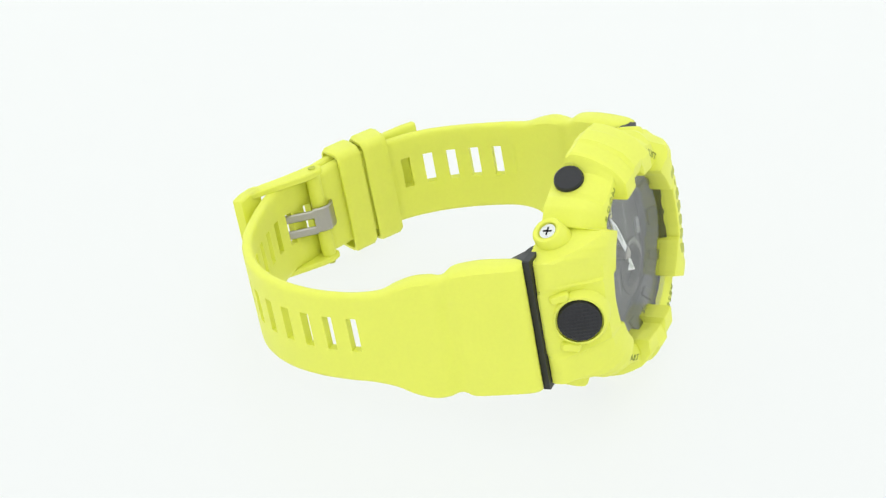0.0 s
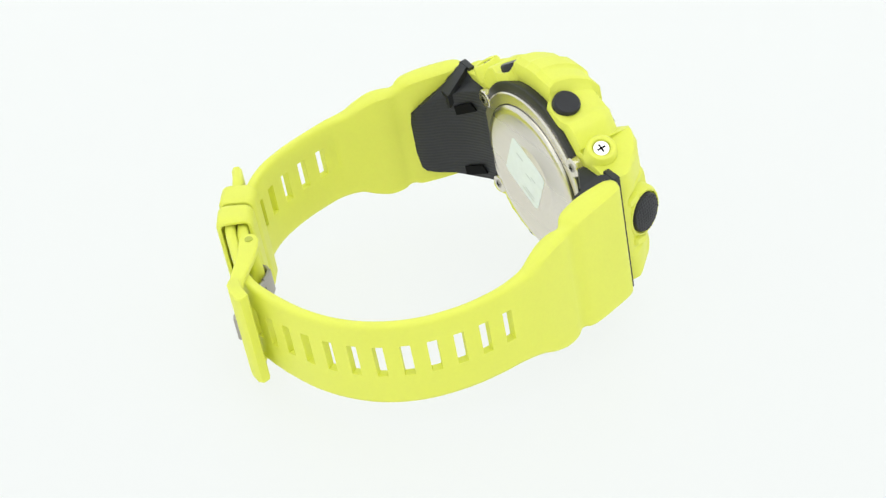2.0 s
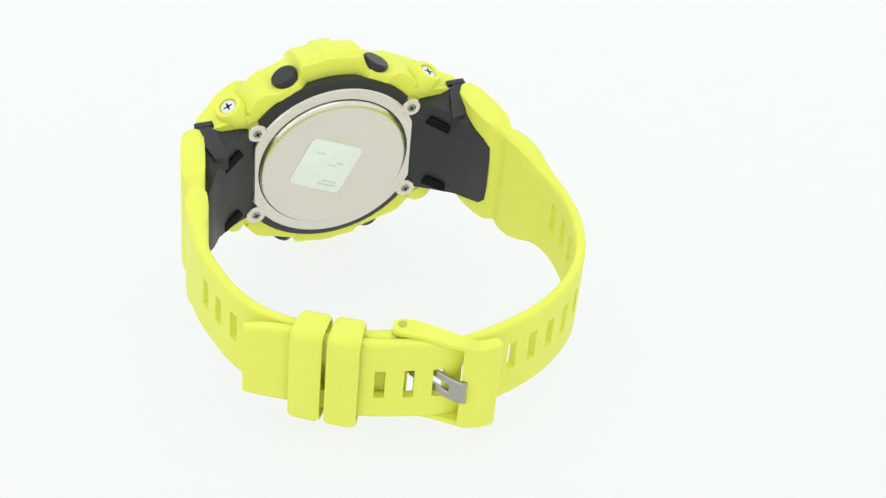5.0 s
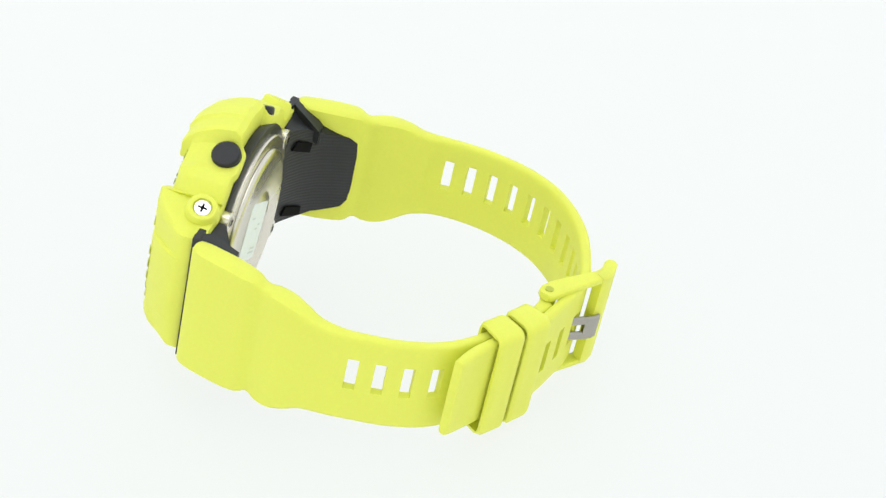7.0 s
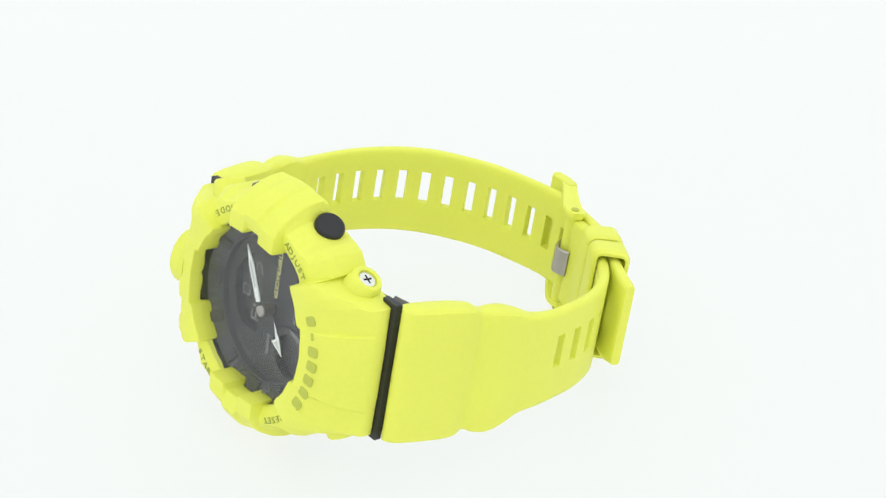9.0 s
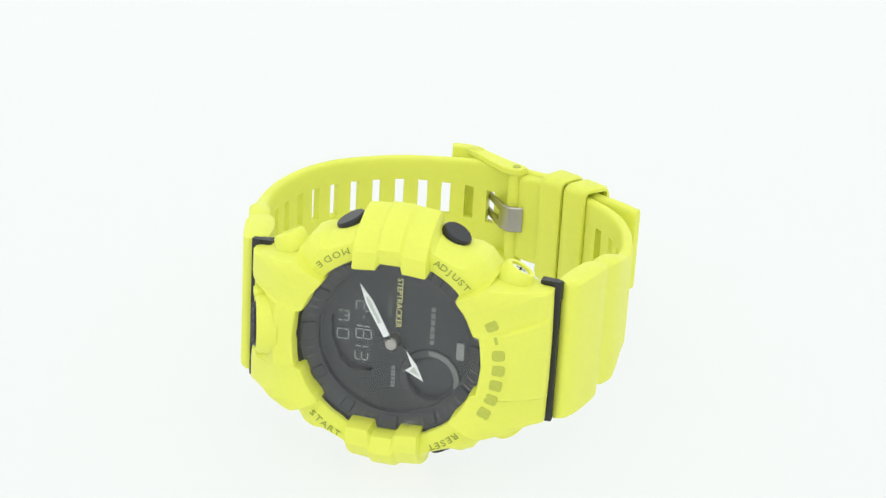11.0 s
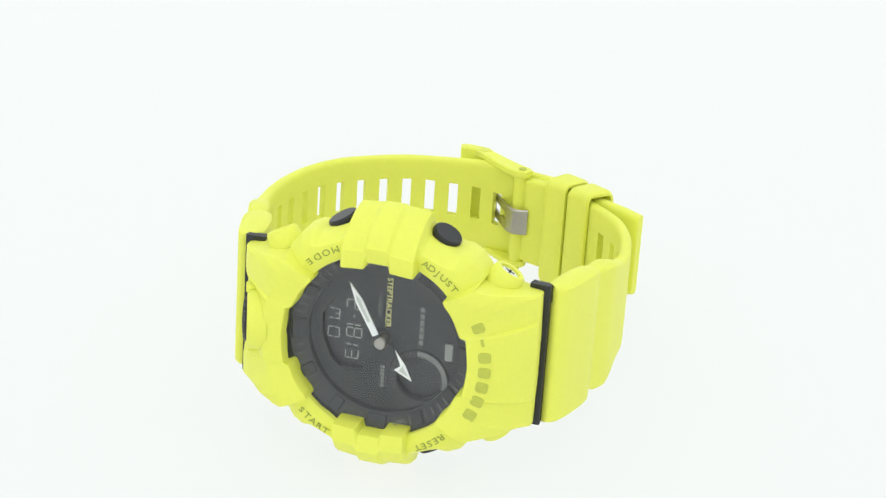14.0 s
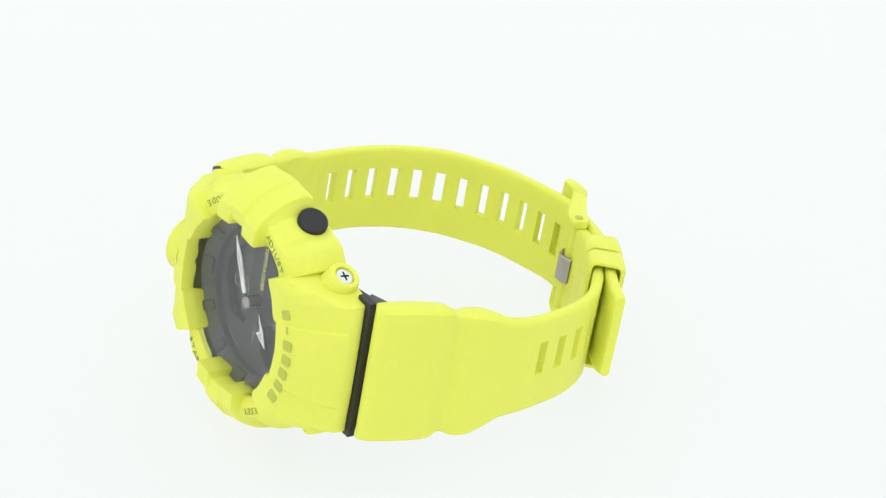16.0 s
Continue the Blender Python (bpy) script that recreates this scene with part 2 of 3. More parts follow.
def on_bezel(radius, degrees, up):
    """A frame on the bezel's front face, at a radius and an angle, whose y leans to up."""
    a = radians(degrees)
    spot, normal, _, _ = BEZEL_SKIN.ray_cast(Vector((radius * math.cos(a), -20, radius * math.sin(a))), Vector((0, 1, 0)))
    n = normal if normal.y < 0 else -normal
    n = (n + Vector((0, -0.6, 0))).normalized()
    return basis(spot + n * 0.02, n, up)


def case():
    bm = bmesh.new()
    lathe(bm, basis((0, 0, 0), (0, 1, 0)), [(17.2, 4.9), (18.6, 5.2), (19.3, 7.6), (19.2, 8.0), (18.6, 8.2), (16.0, 8.3)], 72)
    part("case_body", bm, BLACK, watch, "black resin inner case")
    # lugs: curved black plates from the case to the strap ends
    for sx in (-1, 1):
        bm = bmesh.new()
        # x, front, back, top in front, low in front, top behind, low behind
        line = [(15.5, 7.4, 8.7, 10.4, 10.2, 10.4, 10.2), (18.5, 7.2, 9.8, 11.0, 10.4, 10.8, 10.4), (21.5, 7.0, 11.6, 11.2, 10.6, 10.0, 10.4), (24.2, 6.6, 14.2, 12.0, 11.2, 8.4, 9.7),
                (26.0, 6.2, 17.2, 12.7, 11.4, 7.8, 9.1)]
        line += [(27.4, 9.0, 18.9, 11.0, 11.0, 6.4, 8.6), (28.6, 11.0, 19.5, 9.0, 9.4, 5.2, 7.8)] if sx > 0 else [(27.0, 9.0, 19.4, 11.0, 11.0, 7.2, 8.3), (27.8, 11.0, 20.3, 9.0, 9.0, 6.2, 7.0)]
        rows = []
        for x, y0, y1, top, low, btop, blow in line:
            rows.append([bm.verts.new((sx * x, y0, z)) for z in (-low, -low * 0.5, 0, top * 0.5, top)]
                        + [bm.verts.new((sx * x, y1 - (0.35 if abs(z) > 4.5 else 0), z)) for z in (btop, btop * 0.55, 0, -blow * 0.55, -blow)])
        for a, b in zip(rows, rows[1:]):
            for i in range(10):
                bm.faces.new((a[i], a[(i + 1) % 10], b[(i + 1) % 10], b[i]))
        bm.faces.new(rows[0])
        bm.faces.new(rows[-1])
        lug = part("lug", bm, RIBBED, watch, "black resin strap lug", angle=25)
        # Notches are not cut: dark blocks paint their shaded insides.
        for z, turn in ((6.4, 20), (-8.5, 14)):
            bm = bmesh.new()
            prism(bm, basis((sx * 20.6, 11.1, z), (-sx * 0.52, 0.85, 0)) @ pose(0, 0, 0, 0, 0, sx * turn), [(-2.5, -1.0), (2.5, -1.0), (2.1, 1.0), (-2.1, 1.0)], -1.5, 0.12)
            part("lug_notch_shade", bm, DARK, lug)
        # the black line between bezel and strap
        bm = bmesh.new()
        prism(bm, basis((sx * 25.9, 6.6, 0), (sx, 0, 0)), [(p[0], p[1]) for p in ((-0.6, -12.6), (0.6, -12.6), (0.6, 12.8), (-0.6, 12.8))], -2.5, 1.0, 0.12)
        part("lug_edge", bm, BLACK, lug)
        bm = bmesh.new()
        wedge = ((26.9, 6.0, 12.8), (25.4, 5.9, 12.8), (23.3, 8.6, 12.5), (22.3, 13.3, 9.6), (24.8, 13.3, 9.8), (27.3, 8.6, 12.3))
        bmesh.ops.convex_hull(bm, input=[bm.verts.new((sx * x, y, z - drop)) for x, y, z in wedge for drop in (0, 3.0)])
        part("lug_corner", bm, BLACK, lug)


case()


# ---------------------------------------------------------------- the strap
def spline(points, step=0.45):
    """A smooth even-stepped line through (x, y, ...) points."""
    pts = [np.array(p, float) for p in points]
    pts = [2 * pts[0] - pts[1]] + pts + [2 * pts[-1] - pts[-2]]
    fine = []
    for p0, p1, p2, p3 in zip(pts, pts[1:], pts[2:], pts[3:]):
        for i in range(40):
            u = i / 40
            fine.append(0.5 * (2 * p1 + (p2 - p0) * u + (2 * p0 - 5 * p1 + 4 * p2 - p3) * u * u + (3 * p1 - p0 - 3 * p2 + p3) * u ** 3))
    fine.append(pts[-2])
    fine = np.array(fine)
    s = np.r_[0, np.cumsum(np.hypot(*np.diff(fine[:, :2], axis=0).T))]
    return s, fine


def along(s, fine, d):
    row = np.array([np.interp(d, s, fine[:, k]) for k in range(fine.shape[1])])
    e = 0.3
    t = np.array([np.interp(d + e, s, fine[:, k]) - np.interp(d - e, s, fine[:, k]) for k in (0, 1)])
    t /= np.hypot(*t)
    return row, t


def strap_half(name, points, slots, slot_low, slot_high, slot_width, side, label, drop=0.0):
    """points: x, y, half width, half thickness, middle height. slots: distances along of the slots' middles."""
    s, fine = spline(points)
    stops = {0.0, float(s[-1])}
    for d in slots:
        stops |= {d - slot_width / 2, d + slot_width / 2}
    marks = sorted(stops)
    ds = []
    for a, b in zip(marks, marks[1:]):
        n = max(1, round((b - a) / 0.55))
        ds += [a + (b - a) * i / n for i in range(n)]
    ds.append(marks[-1])
    bm = bmesh.new()
    grid = []
    for k, d in enumerate(ds):
        (x, y, hw, ht, zc), t = along(s, fine, d)
        nrm = np.array([t[1], -t[0]]) * side
        thin = 0.65 if slots[0] - 4 < d < slots[-1] + 3 and ht < 1.3 and hw < 9.3 else 1.0  # a shallow channel inside, along the slots
        low = slot_low - drop * min(1.0, max(0.0, (x + 14) / 22)) if drop else slot_low  # the slots sit lower towards the tip
        high = low + slot_high - slot_low
        rows = [(-hw, 0.35, 0.35), (-hw + 0.18, 0.75, 0.75), (-hw + 0.6, 0.98, 0.98), (-hw + 1.2, 1.0, 1.0), (low - 1.2, 1.0, 1.0), (low, 1.0, thin), ((low + high) / 2, 1.0, thin), (high, 1.0, thin), (high + 1.2, 1.0, 1.0),
                (hw - 1.2, 1.0, 1.0), (hw - 0.6, 0.98, 0.98), (hw - 0.18, 0.75, 0.75), (hw, 0.35, 0.35)]
        end = 1.0
        if k == 0 or k == len(ds) - 1:
            end = 0.8
        outer = [bm.verts.new((x + nrm[0] * ht * o * end, y + nrm[1] * ht * o * end, zc + z)) for z, o, _ in rows]
        inner = [bm.verts.new((x - nrm[0] * ht * o * end, y - nrm[1] * ht * o * end, zc + z)) for z, _, o in rows]
        grid.append((outer, inner))
    n = 13
    hole = [any(abs((a + b) / 2 - d) < slot_width / 2 for d in slots) for a, b in zip(ds, ds[1:])]
    for k, ((o0, i0), (o1, i1)) in enumerate(zip(grid, grid[1:])):
        for r in range(n - 1):
            if hole[k] and r in (5, 6):
                continue
            bm.faces.new((o0[r], o1[r], o1[r + 1], o0[r + 1]))
            bm.faces.new((i0[r], i0[r + 1], i1[r + 1], i1[r]))
        bm.faces.new((o0[0], i0[0], i1[0], o1[0]))
        bm.faces.new((o0[-1], o1[-1], i1[-1], i0[-1]))
        if hole[k]:
            for r in (5, 7):
                bm.faces.new((o0[r], o1[r], i1[r], i0[r]))
            if k == 0 or not hole[k - 1]:
                for r in (5, 6):
                    bm.faces.new((o0[r], o0[r + 1], i0[r + 1], i0[r]))
            if not hole[k + 1]:
                for r in (5, 6):
                    bm.faces.new((o1[r], i1[r], i1[r + 1], o1[r + 1]))
    for o, i in (grid[0], grid[-1]):
        for r in range(n - 1):
            bm.faces.new((o[r], o[r + 1], i[r + 1], i[r]))
    return part(name, bm, LIME, watch, label, angle=40)


# x, y, half width, half thickness, middle height
LONG = [(-26.6, 7.4, 12.5, 1.4, 0.1), (-27.2, 9.0, 12.6, 2.2, 0.1), (-28.3, 14.0, 12.6, 2.6, 0.1), (-29.3, 17.6, 12.45, 2.5, 0), (-29.9, 19.3, 12.2, 2.15, -0.1), (-30.4, 20.5, 11.5, 1.5, -0.2), (-30.8, 21.6, 11.4, 1.45, -0.3),
        (-31.3, 23.0, 11.7, 1.85, -0.4), (-32.2, 25.6, 11.7, 1.9, -0.4), (-33.2, 28.5, 10.8, 1.7, -0.2), (-34.0, 31.5, 9.4, 1.4, 0.0), (-34.7, 35.5, 8.8, 1.1, 0.3), (-35.0, 40.0, 8.7, 1.0, 0.4), (-34.5, 46.0, 8.7, 1.0, 0.5),
        (-32.4, 53.0, 8.8, 1.0, 0.6), (-28.6, 59.0, 8.9, 1.0, 0.7), (-23.5, 63.5, 8.9, 1.0, 0.7), (-17.6, 66.8, 8.9, 1.0, 0.8), (-11.0, 68.9, 8.9, 1.0, 0.8), (-4.5, 70.2, 8.9, 1.0, 0.85),
        (-0.2, 70.2, 9.0, 1.0, 0.8), (5.3, 68.7, 9.1, 1.0, 0.75), (9.6, 67.5, 9.1, 1.0, 0.75), (13.9, 66.0, 9.1, 1.0, 0.8), (18.7, 63.2, 8.8, 1.0, 0.9), (23.7, 60.0, 8.7, 1.0, 0.9),
        (28.2, 57.5, 8.6, 1.0, 0.9), (31.9, 56.0, 7.9, 1.0, 1.1)]
SHORT = [(26.8, 7.4, 12.5, 1.4, 0.1), (27.9, 9.0, 12.6, 2.1, 0.1), (29.3, 14.0, 12.6, 2.3, 0.1), (30.2, 17.6, 12.45, 2.15, 0), (30.4, 19.4, 12.2, 1.8, -0.1), (30.5, 20.6, 11.5, 1.5, -0.2), (30.7, 21.6, 11.4, 1.5, -0.3),
         (31.0, 23.0, 11.7, 1.9, -0.5), (31.7, 25.6, 11.7, 2.1, -0.6), (32.3, 28.5, 10.8, 1.8, -0.5), (32.8, 31.5, 9.5, 1.4, -0.3), (33.1, 35.5, 9.1, 1.1, -0.2), (32.5, 40.0, 9.0, 1.0, -0.2), (31.1, 46.0, 9.0, 1.0, -0.2),
         (28.4, 52.0, 9.0, 1.0, -0.1), (24.0, 56.9, 8.9, 1.0, 0.2), (18.3, 60.9, 8.9, 1.0, 0.5), (12.7, 64.1, 8.8, 1.0, 0.8), (9.2, 65.3, 8.6, 1.3, 0.9), (7.4, 65.7, 8.4, 1.3, 1.0)]


def nearest(points, y):
    s, fine = spline(points)
    rows = [d for d, f in zip(s, fine) if f[1] >= y]
    return float(rows[0])


first = nearest(LONG, 37.2)
strap_half("strap_tail", LONG, [first + 4.65 * i + max(0, min(0.9, (i - 12) * 0.4)) for i in range(17)], -2.4, 4.2, 1.85, -1, "lime yellow resin strap with a row of slots", 1.6)
first = nearest(SHORT, 38.6)
strap_half("strap_buckle_half", SHORT, [first + 4.75 * i for i in range(5)], -2.1, 4.2, 1.95, 1, "lime yellow resin strap half with five slots")


def ring_loop(name, d0, d1, label, in_off, out_off, hw, zc, slant):
    """A keeper loop round both straps, between two distances along the short half."""
    s, fine = spline(SHORT)
    bm = bmesh.new()
    rows = []
    wall = 0.9
    n = 8
    for i in range(n + 1):
        d = d0 + (d1 - d0) * i / n
        (x, y, *_), t = along(s, fine, d)
        nrm = np.array([t[1], -t[0]])
        ease = 0.35 if i in (0, n) else 0.0
        cw, ch = (out_off - in_off) / 2, hw
        mid = (out_off + in_off) / 2
        outl = rounded(2 * cw + 2 * wall - 2 * ease, 2 * ch + 2 * wall - 2 * ease, 1.7, 5)
        inl = rounded(2 * cw, 2 * ch, 0.8, 5)
        go = nrm + t * slant / (out_off - in_off)
        x, y = np.array([x, y]) - t * slant * 0.15
        rows.append(([bm.verts.new((x + go[0] * (mid + p), y + go[1] * (mid + p), zc + q)) for p, q in outl],
                     [bm.verts.new((x + go[0] * (mid + p), y + go[1] * (mid + p), zc + q)) for p, q in inl]))
    m = len(rows[0][0])
    for (o0, i0), (o1, i1) in zip(rows, rows[1:]):
        for k in range(m):
            bm.faces.new((o0[k], o0[(k + 1) % m], o1[(k + 1) % m], o1[k]))
            bm.faces.new((i0[k], i1[k], i1[(k + 1) % m], i0[(k + 1) % m]))
    for o, i in (rows[0], rows[-1]):
        for k in range(m):
            bm.faces.new((o[k], o[(k + 1) % m], i[(k + 1) % m], i[k]))
    return part(name, bm, LIME, watch, label)


S_SHORT = spline(SHORT)[0][-1]
ring_loop("keeper", S_SHORT - 10.9, S_SHORT - 5.6, "lime yellow loose strap keeper", -1.25, 3.9, 10.0, 0.3, -0.3)
ring_loop("keeper", S_SHORT - 17.1, S_SHORT - 11.7, "lime yellow fixed strap keeper", -1.25, 3.9, 10.0, 0.25, -0.3)


def buckle():
    """A frame hinged at the short half's end, lying outside the tail."""
    bm = bmesh.new()
    zc = 1.2

    def bar(pts, zlo, zhi, half):
        rows = []
        for i, (x, y, h) in enumerate(pts):
            a = pts[min(i + 1, len(pts) - 1)]
            b = pts[max(i - 1, 0)]
            t = Vector((a[0] - b[0], a[1] - b[1])).normalized()
            nr = Vector((t.y, -t.x))
            e = 0.25
            sec = [(h - e, zlo), (h, zlo + e), (h, zhi - e), (h - e, zhi), (-h + e, zhi), (-h, zhi - e), (-h, zlo + e), (-h + e, zlo)]
            rows.append([bm.verts.new((x + nr.x * p, y + nr.y * p, q)) for p, q in sec])
        for a, b in zip(rows, rows[1:]):
            for k in range(8):
                bm.faces.new((a[k], a[(k + 1) % 8], b[(k + 1) % 8], b[k]))
        bm.faces.new(rows[0])
        bm.faces.new(rows[-1])

    side = [(8.0, 65.0, 1.0), (7.5, 65.2, 1.5), (6.3, 65.6, 1.85), (4.5, 66.6, 1.85), (1.5, 69.0, 1.6), (-1.5, 71.6, 1.4), (-3.0, 72.8, 1.3), (-4.4, 73.6, 1.2)]
    bar(side, zc + 8.45, zc + 9.8, 1.5)
    bar(side, zc - 10.0, zc - 8.9, 1.5)
    bar([(-2.4, 72.9, 1.0), (-3.2, 73.4, 1.25), (-5.5, 74.0, 1.25), (-7.8, 74.0, 1.2), (-8.4, 73.9, 0.8)], zc - 9.8, zc + 9.9, 1.2)
    b = part("buckle", bm, LIME, watch, "lime yellow resin buckle frame")
    # Olive discs paint the shade of the shallow holes at the hinge ends.
    for sz in (-1, 1):
        bm = bmesh.new()
        lathe(bm, basis((6.4, 65.45, zc - 0.4 + sz * 10.2), (0, 0, sz), (0, 1, 0)), [(0.75, 0), (0.75, 0.2)], 20)
        part("hinge_hole_shade", bm, OLIVE_LIGHT, b)
    bm = bmesh.new()
    lathe(bm, basis((6.3, 65.6, zc - 9.3), (0, 0, 1), (0, 1, 0)), [(1.4, 0), (1.4, 17.8)], 24)
    part("hinge_barrel", bm, LIME, b)
    # the tongue: a bent steel plate with a fork, through the pin slot
    bm = bmesh.new()
    curl = [(8.4, 64.0, 0.3), (7.2, 63.5, 0.35), (5.8, 63.5, 0.4), (4.7, 64.4, 0.4), (3.9, 65.7, 0.4)]
    prong = [(4.1, 65.4, 0.4), (2.9, 67.4, 0.4), (1.8, 69.2, 0.4), (0.9, 70.7, 0.4), (0.3, 71.7, 0.4), (-0.6, 72.9, 0.45)]
    plate = [(-0.4, 72.6, 0.45), (-1.6, 74.1, 0.45), (-2.6, 74.7, 0.35)]
    bar(curl, zc - 2.9, zc + 2.2, 0.4)
    bar(prong, zc - 3.2, zc - 1.5, 0.4)
    bar(prong, zc + 0.2, zc + 1.9, 0.4)
    bar(plate, zc - 3.2, zc + 1.9, 0.4)
    part("tongue", bm, SATIN, b, "satin steel buckle tongue")


buckle()


# ---------------------------------------------------------------- buttons and screws
def press_button(spot, normal, radius, height, name, label):
    bm = bmesh.new()
    m = basis(spot, normal, (0, 1, 0))
    lathe(bm, m, [(radius, -2.5), (radius, height - 0.5), (radius * 0.97, height - 0.2), (radius * 0.88, height)], 40)
    return part(name, bm, RUBBER, watch, label)


for sx in (-1, 1):
    for sz in (-1, 1):
        d = Vector((sx * 0.47, -0.1, sz * 0.87)).normalized()
        press_button(Vector((sx * 8.3, 4.8, sz * 17.9)), d, 2.65, 2.2, "push_button", "black round push button")
        # bezel screw in a raised collar
        n = Vector((sx * 0.46, 0.12, sz * 0.88)).normalized()
        spot = Vector((sx * 19.8, 4.9, sz * (14.2 if sx > 0 else 14.6)))
        bm = bmesh.new()
        seg = 40
        m = basis(spot, n, (0, 1, 0))
        prof = [(3.2, -2.4), (2.75, 0.5), (2.45, 0.85), (2.1, 0.9), (1.75, 0.75), (1.7, 0.2), (0.01, 0.2)]
        lathe(bm, m, prof, seg)
        part("screw_collar", bm, LIME, watch)
        bm = bmesh.new()
        lathe(bm, m, [(1.6, 0.0), (1.6, 0.35), (1.45, 0.5), (0.8, 0.56)], 32)
        screw = part("screw", bm, CHROME, watch, "bright steel cross-head screw")
        # The cross is a dark inlay painting the slot's shade, not a cut.
        bm = bmesh.new()
        prism(bm, m, [(0.17, 0.17), (0.17, 0.85), (-0.17, 0.85), (-0.17, 0.17), (-0.85, 0.17), (-0.85, -0.17), (-0.17, -0.17), (-0.17, -0.85), (0.17, -0.85), (0.17, -0.17), (0.85, -0.17), (0.85, 0.17)], 0.35, 0.58)
        part("cross_slot_shade", bm, DARK, screw, smooth=False)

# the large light button on the 6 o'clock plate
LN = Vector((-0.93, -0.37, 0)).normalized()
LS = Vector((-23.2, 0.1, 0))
bm = bmesh.new()
lathe(bm, basis(LS, LN), [(5.4, -2.5), (5.0, 0.1), (4.5, 0.75), (4.15, 0.8), (4.15, 0.2)], 56)
part("button_surround", bm, LIME, watch, "raised lime yellow ring round the button")
bm = bmesh.new()
lathe(bm, basis(LS, LN), [(3.85, -1.0), (3.85, 0.8), (3.65, 1.15), (2.5, 1.35), (1.2, 1.42), (0.3, 1.44)], 56)
for u, v in ((-2.9, 4.7), (-2.2, -5.0)):
    guard = bmesh.new()
    prism(guard, basis(LS, LN) @ pose(u, v, 0, 0, 0, 8 if v > 0 else -14), rounded(3.6, 1.7, 0.6, 3), -1.5, 1.0, 0.45)
    part("button_guard", guard, LIME, watch)
light_button = part("light_button", bm, RUBBER, watch, "large black knurled button")
bm = bmesh.new()
for i in range(-5, 6):
    for j in range(-5, 6):
        u, v = i * 0.68, j * 0.68
        if u * u + v * v < 3.5 ** 2:
            h = 1.42 - 0.022 * (u * u + v * v)
            prism(bm, basis(LS, LN) @ pose(u, v, 0, 0, 0, 45), rounded(0.5, 0.5, 0.1, 1), h - 0.2, h + 0.14, 0.1)
part("knurling", bm, RUBBER, light_button)

# ---------------------------------------------------------------- case back
BACK = basis((0, 8.2, 0), (0, 1, 0))


def case_back():
    out = []
    seg = 120
    for i in range(seg):
        a = 2 * math.pi * i / seg
        x, z = 17.4 * math.cos(a), 17.4 * math.sin(a)
        x = max(-16.0, min(16.0, x))
        out.append((x, z))
    bm = bmesh.new()
    prism(bm, BACK, out, 0, 0.8, 0.25)
    plate = part("case_back", bm, STEEL, watch, "brushed steel case back", angle=25)
    bm = bmesh.new()
    lathe(bm, BACK, [(14.9, 0.6), (14.9, 1.0), (14.75, 1.3), (14.45, 1.55), (14.0, 1.7), (13.5, 1.76), (13.2, 1.74), (13.0, 1.68), (7.1, 1.68), (6.95, 1.62), (6.7, 1.62), (6.55, 1.68), (0.2, 1.68)], 128)
    part("disc", bm, STEEL, plate)
    # A thin black ring paints the dark edge where the disc steps up.
    bm = bmesh.new()
    lathe(bm, BACK, [(15.1, 0.6), (15.1, 0.83), (15.1, 0.83), (14.9, 0.82)], 96)
    part("groove_shade", bm, BLACK, plate)
    for sx in (-1, 1):
        for sz in (-1, 1):
            bm = bmesh.new()
            m = BACK @ pose(-sx * 15.4, sz * 10.2, 0)
            lathe(bm, m, [(1.95, -0.6), (1.95, 0.75), (1.75, 0.92), (1.2, 0.92)], 32)
            ear = part("ear", bm, STEEL, plate)
            bm = bmesh.new()
            lathe(bm, m, [(0.9, 0.8), (0.9, 1.0), (0.7, 1.08)], 24)
            part("back_screw", bm, SATIN, plate)
            # Dark cross laid on the screw for its shaded slot.
            bm = bmesh.new()
            prism(bm, m @ pose(0, 0, 0, 0, 0, 20), [(0.13, 0.13), (0.13, 0.6), (-0.13, 0.6), (-0.13, 0.13), (-0.6, 0.13), (-0.6, -0.13), (-0.13, -0.13), (-0.13, -0.6), (0.13, -0.6), (0.13, -0.13), (0.6, -0.13), (0.6, 0.13)], 1.0, 1.15)
            part("cross_slot_shade", bm, DARK, plate, smooth=False)
    # sticker
    bm = bmesh.new()
    m = BACK @ pose(-1.8, 0.1, 0, 0, 0, -26.6)
    prism(bm, m, rounded(11.4, 11.2, 1.2), 1.6, 1.76)
    st = part("sticker", bm, STICKER, plate, "white paper sticker under clear film", smooth=False)
    for k, (u, v, w) in enumerate(((2.2, -4.2, 4.0), (2.6, -3.4, 3.2), (1.2, 0.4, 2.0), (2.6, 1.2, 1.6), (-2.4, 2.6, 2.2))):
        bm = bmesh.new()
        prism(bm, m @ pose(u, v, 0), rounded(w, 0.35, 0.1, 1), 1.7, 1.79)
        part("print_bar", bm, STICKER_INK, st, smooth=False)


case_back()


